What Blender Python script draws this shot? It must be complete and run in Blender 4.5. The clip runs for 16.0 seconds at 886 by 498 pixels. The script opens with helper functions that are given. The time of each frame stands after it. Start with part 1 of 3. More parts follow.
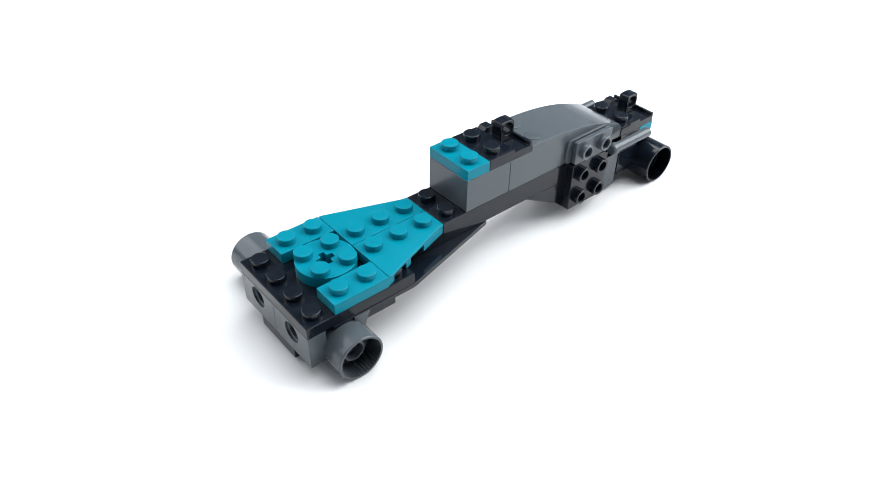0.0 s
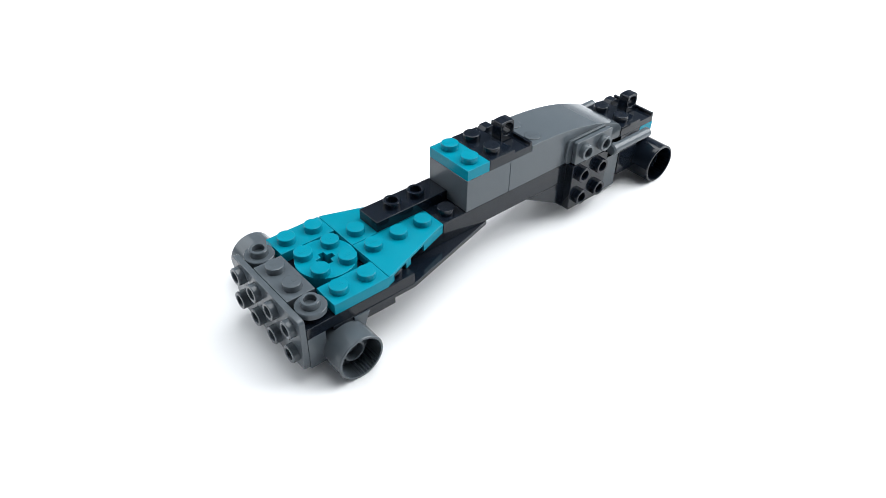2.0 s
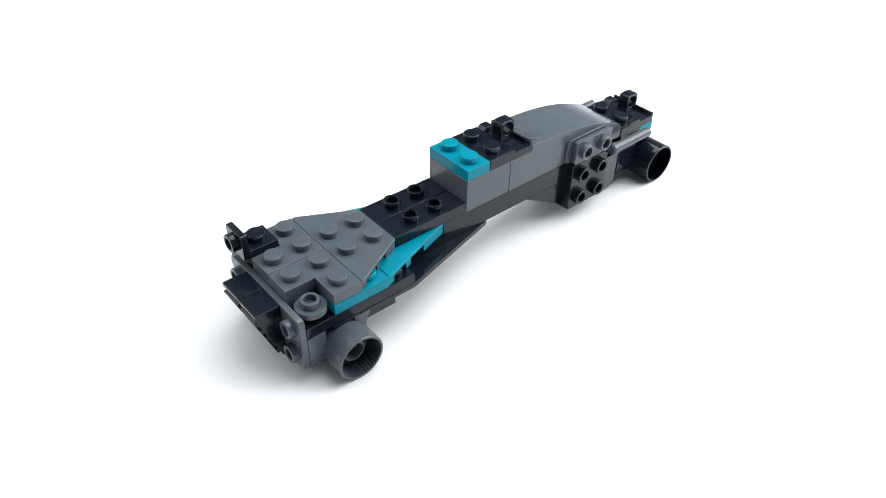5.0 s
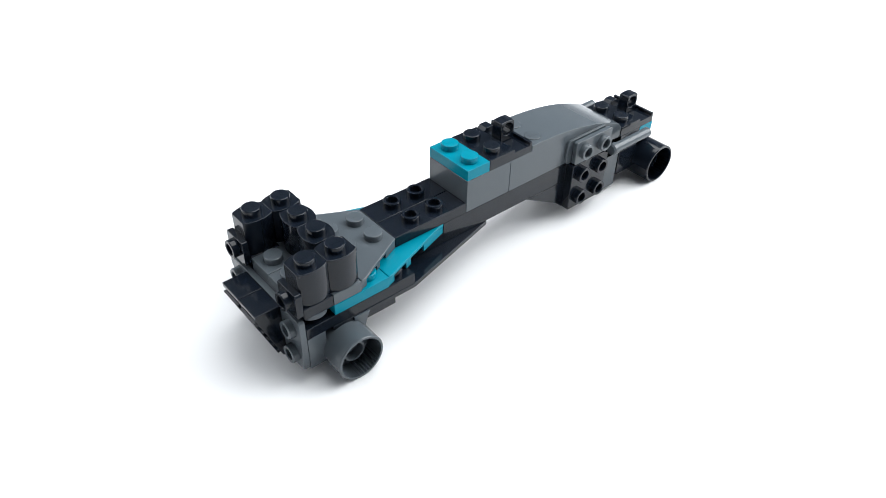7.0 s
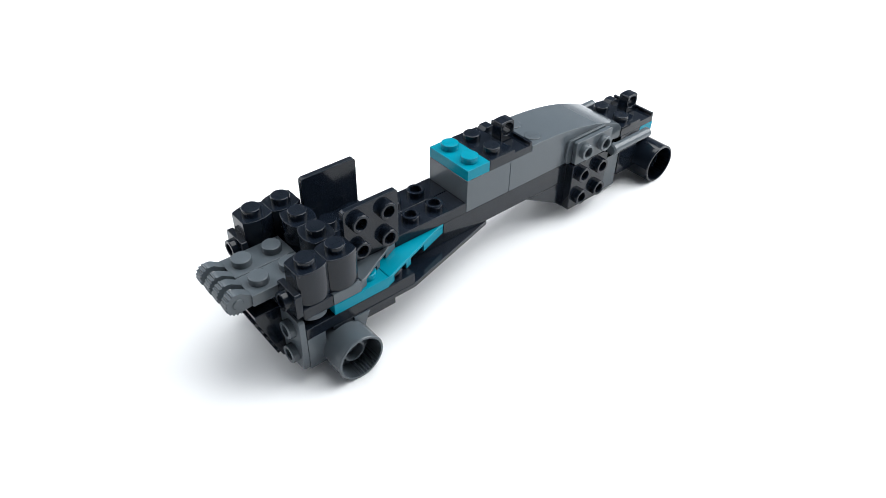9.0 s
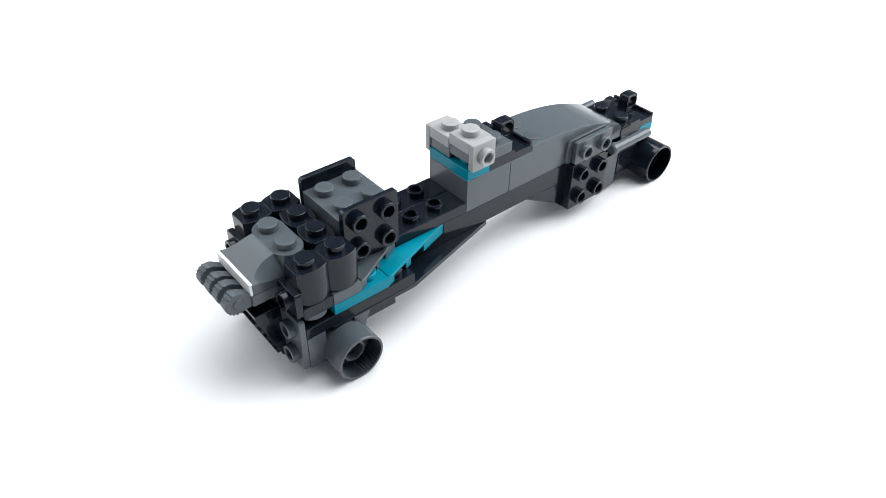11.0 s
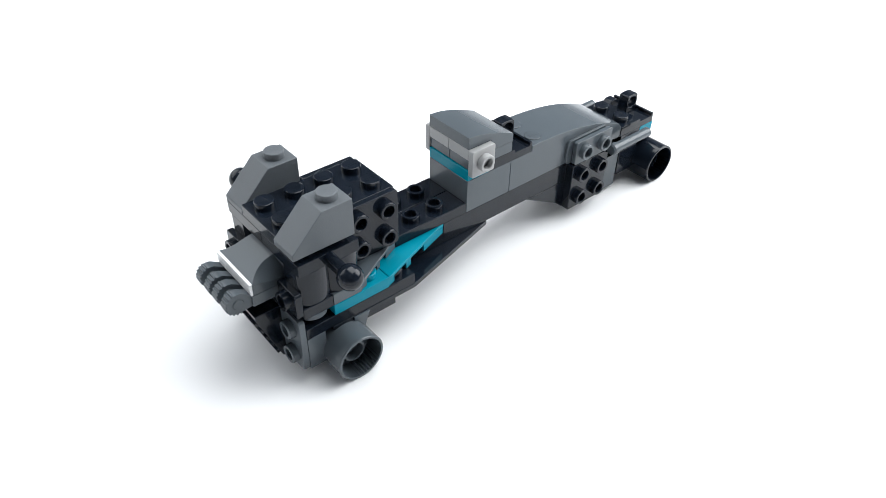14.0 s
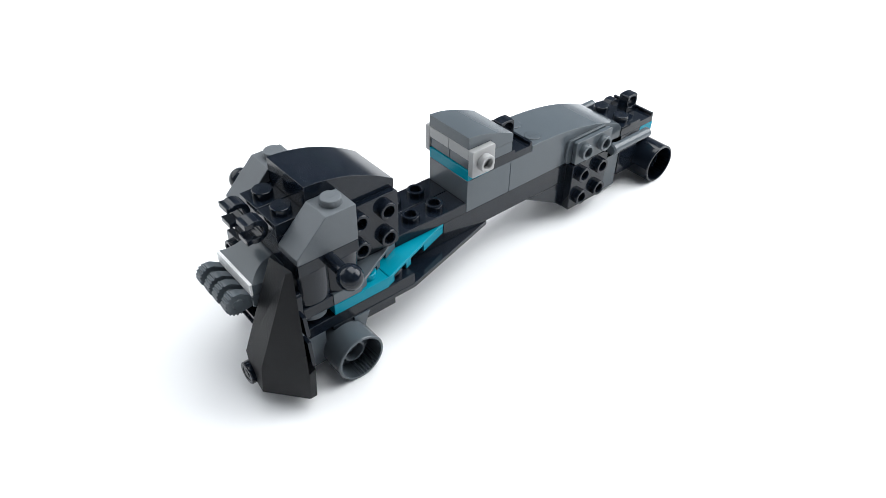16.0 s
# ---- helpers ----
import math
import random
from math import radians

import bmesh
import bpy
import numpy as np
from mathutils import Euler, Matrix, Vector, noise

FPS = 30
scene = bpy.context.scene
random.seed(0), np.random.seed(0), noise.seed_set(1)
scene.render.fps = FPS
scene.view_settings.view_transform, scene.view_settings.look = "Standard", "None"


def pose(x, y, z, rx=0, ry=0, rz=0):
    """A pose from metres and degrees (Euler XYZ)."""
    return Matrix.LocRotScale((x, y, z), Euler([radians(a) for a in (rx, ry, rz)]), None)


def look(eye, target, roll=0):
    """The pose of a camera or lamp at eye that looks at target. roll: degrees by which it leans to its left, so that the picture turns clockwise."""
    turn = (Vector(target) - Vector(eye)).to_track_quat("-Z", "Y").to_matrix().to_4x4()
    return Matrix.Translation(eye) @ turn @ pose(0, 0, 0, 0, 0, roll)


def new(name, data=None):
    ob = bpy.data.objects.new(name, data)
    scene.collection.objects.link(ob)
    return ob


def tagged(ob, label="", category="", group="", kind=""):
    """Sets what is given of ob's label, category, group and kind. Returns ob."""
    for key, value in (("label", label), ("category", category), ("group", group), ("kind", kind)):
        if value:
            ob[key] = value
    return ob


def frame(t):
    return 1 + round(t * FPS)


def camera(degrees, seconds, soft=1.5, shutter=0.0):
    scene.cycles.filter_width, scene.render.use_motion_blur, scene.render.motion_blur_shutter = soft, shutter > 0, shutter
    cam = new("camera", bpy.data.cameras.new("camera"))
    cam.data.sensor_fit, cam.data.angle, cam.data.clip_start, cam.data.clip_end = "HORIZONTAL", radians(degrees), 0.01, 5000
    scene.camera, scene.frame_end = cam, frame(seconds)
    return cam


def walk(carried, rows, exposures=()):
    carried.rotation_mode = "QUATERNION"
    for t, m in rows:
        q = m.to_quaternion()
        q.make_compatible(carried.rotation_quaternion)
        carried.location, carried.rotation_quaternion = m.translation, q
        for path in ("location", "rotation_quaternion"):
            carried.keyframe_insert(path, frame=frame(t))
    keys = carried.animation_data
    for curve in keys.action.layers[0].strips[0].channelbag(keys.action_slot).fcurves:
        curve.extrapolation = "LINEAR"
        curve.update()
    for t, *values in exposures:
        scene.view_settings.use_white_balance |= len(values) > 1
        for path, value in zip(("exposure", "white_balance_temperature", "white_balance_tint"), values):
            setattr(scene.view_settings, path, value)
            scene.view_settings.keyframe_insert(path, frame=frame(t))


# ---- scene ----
# ---- the camera: it stands still on a support in front of the table ----
cam = camera(60.98, 16.0, soft=0.75)
G = 16.8            # height of the front plate's top face over the table, mm
EYE = Vector((-0.05597, -0.12845, 0.12472 + G / 1000))
AZ, EL = radians(49.219), radians(39.260)
AIM = EYE + Vector((math.cos(EL) * math.cos(AZ), math.cos(EL) * math.sin(AZ), -math.sin(EL)))
VIEW = look(EYE, AIM, 1.128)
walk(cam, [(0.0, VIEW), (16.0, VIEW)], exposures=[(0.0, 0.0), (16.0, 0.0)])

# ---- light: a dim room and three unseen area lamps added beside the table ----
world = bpy.data.worlds.new("room")
scene.world = world
world.use_nodes = True
world.node_tree.nodes["Background"].inputs[0].default_value = (0.90, 0.95, 1.0, 1)
world.node_tree.nodes["Background"].inputs[1].default_value = 0.16


def unseen_lamp(eye, aim, width, height, watts, tone):
    data = bpy.data.lights.new("unseen_lamp", "AREA")
    data.shape, data.size, data.size_y, data.energy, data.color = "RECTANGLE", width, height, watts, tone
    new("unseen_lamp", data).matrix_world = look(eye, aim)


unseen_lamp((0.31, 0.04, 0.76), (0.14, 0.0, 0.0), 0.80, 0.70, 9.0, (0.96, 0.985, 1.0))
unseen_lamp((-0.32, 0.76, 0.58), (0.08, 0.0, 0.0), 1.1, 0.8, 7.6, (0.94, 0.975, 1.0))
# added fill from the rear right, brightens the dark near sides
unseen_lamp((0.54, -0.22, 0.33), (0.17, 0.0, 0.0), 0.46, 0.40, 4.3, (0.96, 0.985, 1.0))

U, P, S = 8.0, 3.2, 1.75      # stud pitch, plate height and stud height, mm
GAP = 0.06                    # play at each side of a piece, mm


# ---- materials ----
def plastic(name, base, rough=0.22, fleck=0.12, gloss=0.42, grain=0.06, fine=900):
    m = bpy.data.materials.new(name)
    m.use_nodes = True
    nt = m.node_tree
    b = nt.nodes["Principled BSDF"]
    b.inputs["IOR"].default_value = 1.5
    b.inputs["Specular IOR Level"].default_value = gloss
    tc = nt.nodes.new("ShaderNodeTexCoord")
    n1 = nt.nodes.new("ShaderNodeTexNoise")
    n1.inputs["Scale"].default_value, n1.inputs["Detail"].default_value = 90, 4
    n2 = nt.nodes.new("ShaderNodeTexNoise")
    n2.inputs["Scale"].default_value, n2.inputs["Detail"].default_value = fine, 3
    nt.links.new(tc.outputs["Object"], n1.inputs["Vector"])
    nt.links.new(tc.outputs["Object"], n2.inputs["Vector"])
    info = nt.nodes.new("ShaderNodeObjectInfo")
    mix = nt.nodes.new("ShaderNodeMix")
    mix.data_type = "RGBA"
    mix.inputs[6].default_value = (*[c * (1 - fleck) for c in base], 1)
    mix.inputs[7].default_value = (*[c * (1 + fleck) for c in base], 1)
    add = nt.nodes.new("ShaderNodeMath")
    add.operation = "MULTIPLY_ADD"
    add.inputs[1].default_value, add.inputs[2].default_value = 0.5, 0.0
    nt.links.new(info.outputs["Random"], add.inputs[0])
    half = nt.nodes.new("ShaderNodeMath")
    half.operation = "MULTIPLY_ADD"
    half.inputs[1].default_value = 0.5
    nt.links.new(n1.outputs["Fac"], half.inputs[0])
    nt.links.new(add.outputs[0], half.inputs[2])
    nt.links.new(half.outputs[0], mix.inputs[0])
    nt.links.new(mix.outputs[2], b.inputs["Base Color"])
    ramp = nt.nodes.new("ShaderNodeMapRange")
    ramp.inputs[3].default_value, ramp.inputs[4].default_value = rough * 0.75, rough * 1.3
    nt.links.new(n1.outputs["Fac"], ramp.inputs[0])
    nt.links.new(ramp.outputs[0], b.inputs["Roughness"])
    bump = nt.nodes.new("ShaderNodeBump")
    bump.inputs["Strength"].default_value, bump.inputs["Distance"].default_value = grain, 0.0001
    nt.links.new(n2.outputs["Fac"], bump.inputs["Height"])
    nt.links.new(bump.outputs[0], b.inputs["Normal"])
    return m


BLACK = plastic("black_plastic", (0.0056, 0.0086, 0.0142), 0.12, 0.12, 0.28)
GREY = plastic("dark_grey_plastic", (0.070, 0.084, 0.096), 0.19, 0.06, 0.36)
ROUGH = plastic("grained_grey_plastic", (0.082, 0.093, 0.103), 0.46, 0.30, 0.45, 0.4, 2600)
LIGHT = plastic("light_grey_plastic", (0.31, 0.313, 0.313), 0.34, 0.05)
MATT = plastic("matt_black_plastic", (0.0065, 0.0072, 0.0088), 0.40, 0.3, 0.14, 0.5, 2600)
TEAL = plastic("teal_plastic", (0.0, 0.192, 0.268), 0.22, 0.05, 0.14)
WHITE = plastic("white_plastic", (0.85, 0.85, 0.85), 0.25, 0.03)


def paper():
    m = bpy.data.materials.new("white_table_sheet")
    m.use_nodes = True
    nt = m.node_tree
    b = nt.nodes["Principled BSDF"]
    b.inputs["Roughness"].default_value = 0.75
    b.inputs["Specular IOR Level"].default_value = 0.25
    tc = nt.nodes.new("ShaderNodeTexCoord")
    n = nt.nodes.new("ShaderNodeTexNoise")
    n.inputs["Scale"].default_value, n.inputs["Detail"].default_value = 22, 5
    nt.links.new(tc.outputs["Object"], n.inputs["Vector"])
    mix = nt.nodes.new("ShaderNodeMix")
    mix.data_type = "RGBA"
    mix.inputs[6].default_value = (0.755, 0.76, 0.768, 1)
    mix.inputs[7].default_value = (0.785, 0.785, 0.79, 1)
    nt.links.new(n.outputs["Fac"], mix.inputs[0])
    nt.links.new(mix.outputs[2], b.inputs["Base Color"])
    return m


# ---- mesh tools; all shapes are given in millimetres ----
def box(bm, x0, x1, y0, y1, z0, z1):
    v = [bm.verts.new((x, y, z)) for x in (x0, x1) for y in (y0, y1) for z in (z0, z1)]
    for f in ((0, 1, 3, 2), (4, 6, 7, 5), (0, 4, 5, 1), (2, 3, 7, 6), (0, 2, 6, 4), (1, 5, 7, 3)):
        bm.faces.new([v[i] for i in f])


def brick(bm, x0, x1, y0, y1, z0, z1):
    """A block in stud and plate units, with the play of a real piece."""
    box(bm, x0 * U + GAP, x1 * U - GAP, y0 * U + GAP, y1 * U - GAP, z0 * P + 0.02, z1 * P)


def prism(bm, poly, axis, lo, hi):
    """A polygon extruded along an axis. For 'y' it lies in x, z; for 'z' in x, y; for 'x' in y, z."""
    def at(p, d):
        return {"y": (p[0], d, p[1]), "z": (p[0], p[1], d), "x": (d, p[0], p[1])}[axis]
    a = [bm.verts.new(at(p, lo)) for p in poly]
    b = [bm.verts.new(at(p, hi)) for p in poly]
    bm.faces.new(a[::-1])
    bm.faces.new(b)
    for i in range(len(poly)):
        j = (i + 1) % len(poly)
        bm.faces.new((a[i], a[j], b[j], b[i]))


def ring_pts(c, axis, r, d, n, wave=0.0):
    out = []
    for i in range(n):
        a = 2 * math.pi * i / n
        q = r + (wave if i % 2 else 0)
        p, s = q * math.cos(a), q * math.sin(a)
        x, y, z = c
        out.append({"z": (x + p, y + s, z + d), "y": (x + p, y + d, z + s), "x": (x + d, y + p, z + s)}[axis])
    return out


def lathe(bm, c, axis, prof, n=32, waves=None):
    """Rings of (radius, distance along the axis) joined one after another; radius 0 closes with a point."""
    loops = []
    for k, (r, d) in enumerate(prof):
        if r == 0:
            x, y, z = c
            loops.append([bm.verts.new({"z": (x, y, z + d), "y": (x, y + d, z), "x": (x + d, y, z)}[axis])])
        else:
            w = waves[k] if waves else 0.0
            loops.append([bm.verts.new(p) for p in ring_pts(c, axis, r, d, n, w)])
    for a, b in zip(loops, loops[1:]):
        for i in range(n):
            j = (i + 1) % n
            f = [a[i % len(a)], a[j % len(a)], b[j % len(b)], b[i % len(b)]]
            f = list(dict.fromkeys(f))
            if len(f) > 2:
                bm.faces.new(f)


def round_poly(x0, x1, y0, y1, r, n=5):
    out = []
    for cx, cy, a0 in ((x1 - r, y1 - r, 0), (x0 + r, y1 - r, 90), (x0 + r, y0 + r, 180), (x1 - r, y0 + r, 270)):
        for i in range(n + 1):
            a = radians(a0 + 90 * i / n)
            out.append((cx + r * math.cos(a), cy + r * math.sin(a)))
    return out


def sheet_with_hole(bm, y0, y1, z0, z1, x, cy, cz, r, depth, n=24):
    """A wall in the plane x with a round hole that goes some way in along x."""
    sq = [bm.verts.new((x, a, b)) for a, b in ((y0, z0), (y1, z0), (y1, z1), (y0, z1))]
    ci = [bm.verts.new(p) for p in ring_pts((x, cy, cz), "x", r, 0, n)]
    rim = [bm.verts.new(p) for p in ring_pts((x, cy, cz), "x", r * 0.97, depth * 0.16, n)]
    low = [bm.verts.new(p) for p in ring_pts((x, cy, cz), "x", r * 0.78, depth * 0.18, n)]
    end = [bm.verts.new(p) for p in ring_pts((x, cy, cz), "x", r * 0.78, depth, n)]
    edges = [bm.edges.new((sq[i], sq[(i + 1) % 4])) for i in range(4)]
    edges += [bm.edges.new((ci[i], ci[(i + 1) % n])) for i in range(n)]
    bmesh.ops.triangle_fill(bm, use_beauty=True, edges=edges)
    for a, b in ((ci, rim), (rim, low), (low, end)):
        for i in range(n):
            j = (i + 1) % n
            bm.faces.new((a[i], a[j], b[j], b[i]))
    bm.faces.new(end)


HOME = {}     # thing -> its place on the vehicle, mm
LOW = {}      # thing -> its lowest point under its origin, mm


def thing(name, label, category, home=(0, 0, 0), group=""):
    ob = tagged(new(name), label, category, group)
    HOME[ob], LOW[ob] = Vector(home), 0.0
    ob.location = (home[0] / 1000, home[1] / 1000, (home[2] + G) / 1000)
    return ob


def top_of(ob):
    while ob.parent:
        ob = ob.parent
    return ob


def part(name, bm, material, parent, label="", bevel=0.18):
    """One mesh object under a thing or under a part; the shape is given in the vehicle's space."""
    bmesh.ops.recalc_face_normals(bm, faces=bm.faces)
    home = HOME[top_of(parent)]
    for v in bm.verts:
        v.co = (v.co - home) / 1000
    for f in bm.faces:
        f.smooth = True
    for e in bm.edges:
        if len(e.link_faces) != 2 or e.calc_face_angle(0) > radians(32):
            e.smooth = False
    low = min(v.co.z for v in bm.verts) * 1000
    LOW[top_of(parent)] = min(LOW[top_of(parent)], low)
    me = bpy.data.meshes.new(name)
    bm.to_mesh(me)
    bm.free()
    me.materials.append(material)
    ob = new(name, me)
    ob.parent = parent
    if bevel:
        md = ob.modifiers.new("edge", "BEVEL")
        md.width, md.segments, md.limit_method, md.angle_limit = bevel / 1000, 2, "ANGLE", radians(40)
        md.harden_normals = True
    if label:
        tagged(ob, label)
    return ob


STUDS = {}


def stud_mesh(material, hollow):
    key = (material.name, hollow)
    if key not in STUDS:
        bm = bmesh.new()
        if hollow:
            lathe(bm, (0, 0, 0), "z", [(2.42, -0.1), (2.42, 1.55), (2.27, S), (1.68, S), (1.56, S - 0.12), (1.56, 0.1), (0, 0.1)], 28)
        else:
            lathe(bm, (0, 0, 0), "z", [(2.42, -0.1), (2.42, 1.5), (2.36, 1.66), (2.2, S), (0, S)], 28)
            for x in (-0.95, -0.32, 0.32, 0.95):
                box(bm, x - 0.17, x + 0.17, -0.55, 0.55, S - 0.02, S + 0.03)
        bmesh.ops.recalc_face_normals(bm, faces=bm.faces)
        for v in bm.verts:
            v.co /= 1000
        for f in bm.faces:
            f.smooth = True
        for e in bm.edges:
            if len(e.link_faces) != 2 or e.calc_face_angle(0) > radians(24):
                e.smooth = False
        me = bpy.data.meshes.new("stud")
        bm.to_mesh(me)
        bm.free()
        me.materials.append(material)
        STUDS[key] = me
    return STUDS[key]


def stud(parent, x, y, lvl, hollow=False, face="z"):
    """A stud on a part, at stud units x, y and plate level lvl; face: the way it points."""
    ob = new("stud", stud_mesh(parent.data.materials[0], hollow))
    ob.parent = parent
    turn = {"z": (0, 0, 0), "-x": (0, -90, 0), "-y": (90, 0, 0), "y": (-90, 0, 0)}[face]
    home = HOME[top_of(parent)]
    ob.matrix_basis = pose((x * U - home.x) / 1000, (y * U - home.y) / 1000, (lvl * P - home.z) / 1000, *turn)
    return ob


def grid(a, b):
    return [a + 0.5 + i for i in range(int(b - a))]


def block(parent, name, material, x0, x1, y0, y1, z0, z1, studs=True, label="", hollow=False):
    bm = bmesh.new()
    brick(bm, x0, x1, y0, y1, z0, z1)
    ob = part(name, bm, material, parent, label)
    if studs:
        for x in grid(x0, x1):
            for y in grid(y0, y1):
                stud(ob, x, y, z1, hollow)
    return ob


# ---- the table sheet, and unseen walls and ceiling added to bounce light ----
def bounce_paint(name, base):
    m = bpy.data.materials.new(name)
    m.use_nodes = True
    nt = m.node_tree
    b = nt.nodes["Principled BSDF"]
    b.inputs["Roughness"].default_value = 0.9
    n = nt.nodes.new("ShaderNodeTexNoise")
    n.inputs["Scale"].default_value, n.inputs["Detail"].default_value = 6, 4
    mix = nt.nodes.new("ShaderNodeMix")
    mix.data_type = "RGBA"
    mix.inputs[6].default_value = (*base, 1)
    mix.inputs[7].default_value = (*[c * 1.1 for c in base], 1)
    nt.links.new(n.outputs["Fac"], mix.inputs[0])
    nt.links.new(mix.outputs[2], b.inputs["Base Color"])
    return m


def setting(name, label, category, material, x0, x1, y0, y1, z0, z1):
    bm = bmesh.new()
    box(bm, x0, x1, y0, y1, z0, z1)
    bmesh.ops.recalc_face_normals(bm, faces=bm.faces)
    me = bpy.data.meshes.new(name)
    bm.to_mesh(me)
    bm.free()
    me.materials.append(material)
    return tagged(new(name, me), label, category, kind="structure")


# tone of the added room faces, set by how much fill they return
BOUNCE_PALE = bounce_paint("pale_bounce_wall", (0.60, 0.62, 0.65))
# darker, so the unseen wall behind the camera returns less light
BOUNCE_DIM = bounce_paint("dim_bounce_wall", (0.30, 0.31, 0.33))
setting("ground", "seamless matt white table sheet under the model", "table top", paper(), -1.6, 1.6, -1.6, 1.6, -0.02, 0.0)
setting("bounce_wall_north", "unseen pale wall added to bounce light", "wall", BOUNCE_PALE, -1.6, 1.6, 1.5, 1.6, 0.0, 1.6)
setting("dim_wall_south", "unseen grey wall added to cut fill from behind the camera", "wall", BOUNCE_DIM, -1.6, 1.6, -1.6, -1.5, 0.0, 1.6)
setting("bounce_wall_west", "unseen pale wall added to bounce light", "wall", BOUNCE_PALE, -1.6, -1.5, -1.5, 1.5, 0.0, 1.6)
setting("bounce_wall_east", "unseen pale wall added to bounce light", "wall", BOUNCE_PALE, 1.5, 1.6, -1.5, 1.5, 0.0, 1.6)
setting("ceiling", "unseen pale ceiling added to bounce light", "ceiling", BOUNCE_PALE, -1.6, 1.6, -1.6, 1.6, 1.6, 1.7)


# ---- the chassis that stands on the table from the start ----
chassis = thing("toy_car_chassis", "long teal, grey and black toy car chassis of bricks, without wheels", "toy car", (0, 0, -G))


def hub(parent, material, x, y_in, y_out, z, r=7.0):
    """An open wheel hub with a toothed rim and a pin ring in it, along y."""
    s = 1 if y_out > y_in else -1
    ln = abs(y_out - y_in)
    bm = bmesh.new()
    lathe(bm, (x, y_in, z), "y", [(0, -0.5 * s), (r * 0.86, -0.5 * s), (r * 0.96, -0.25 * s), (r * 0.995, 0.2 * s), (r, ln * 0.3 * s), (r, (ln - 0.25) * s), (r - 0.2, ln * s),
                                   (r - 0.8, ln * s), (r - 1.0, (ln - 0.25) * s), (r - 1.05, (ln - 5.4) * s), (0, (ln - 5.4) * s)], 84,
          [0, 0, 0, 0, 0, 0, 0, 0.25, 0.5, 0.5, 0])
    ob = part("wheel_hub", bm, material, parent, "open hub tube with a toothed rim", 0)
    bm = bmesh.new()
    lathe(bm, (x, y_in, z), "y", [(3.1, (ln - 5.6) * s), (3.05, (ln - 3.2) * s), (2.9, (ln - 3.0) * s), (2.5, (ln - 3.0) * s), (2.4, (ln - 3.2) * s), (2.4, (ln - 5.3) * s), (0, (ln - 5.3) * s)], 32)
    part("pin_ring", bm, material, ob, "", 0)
    return ob


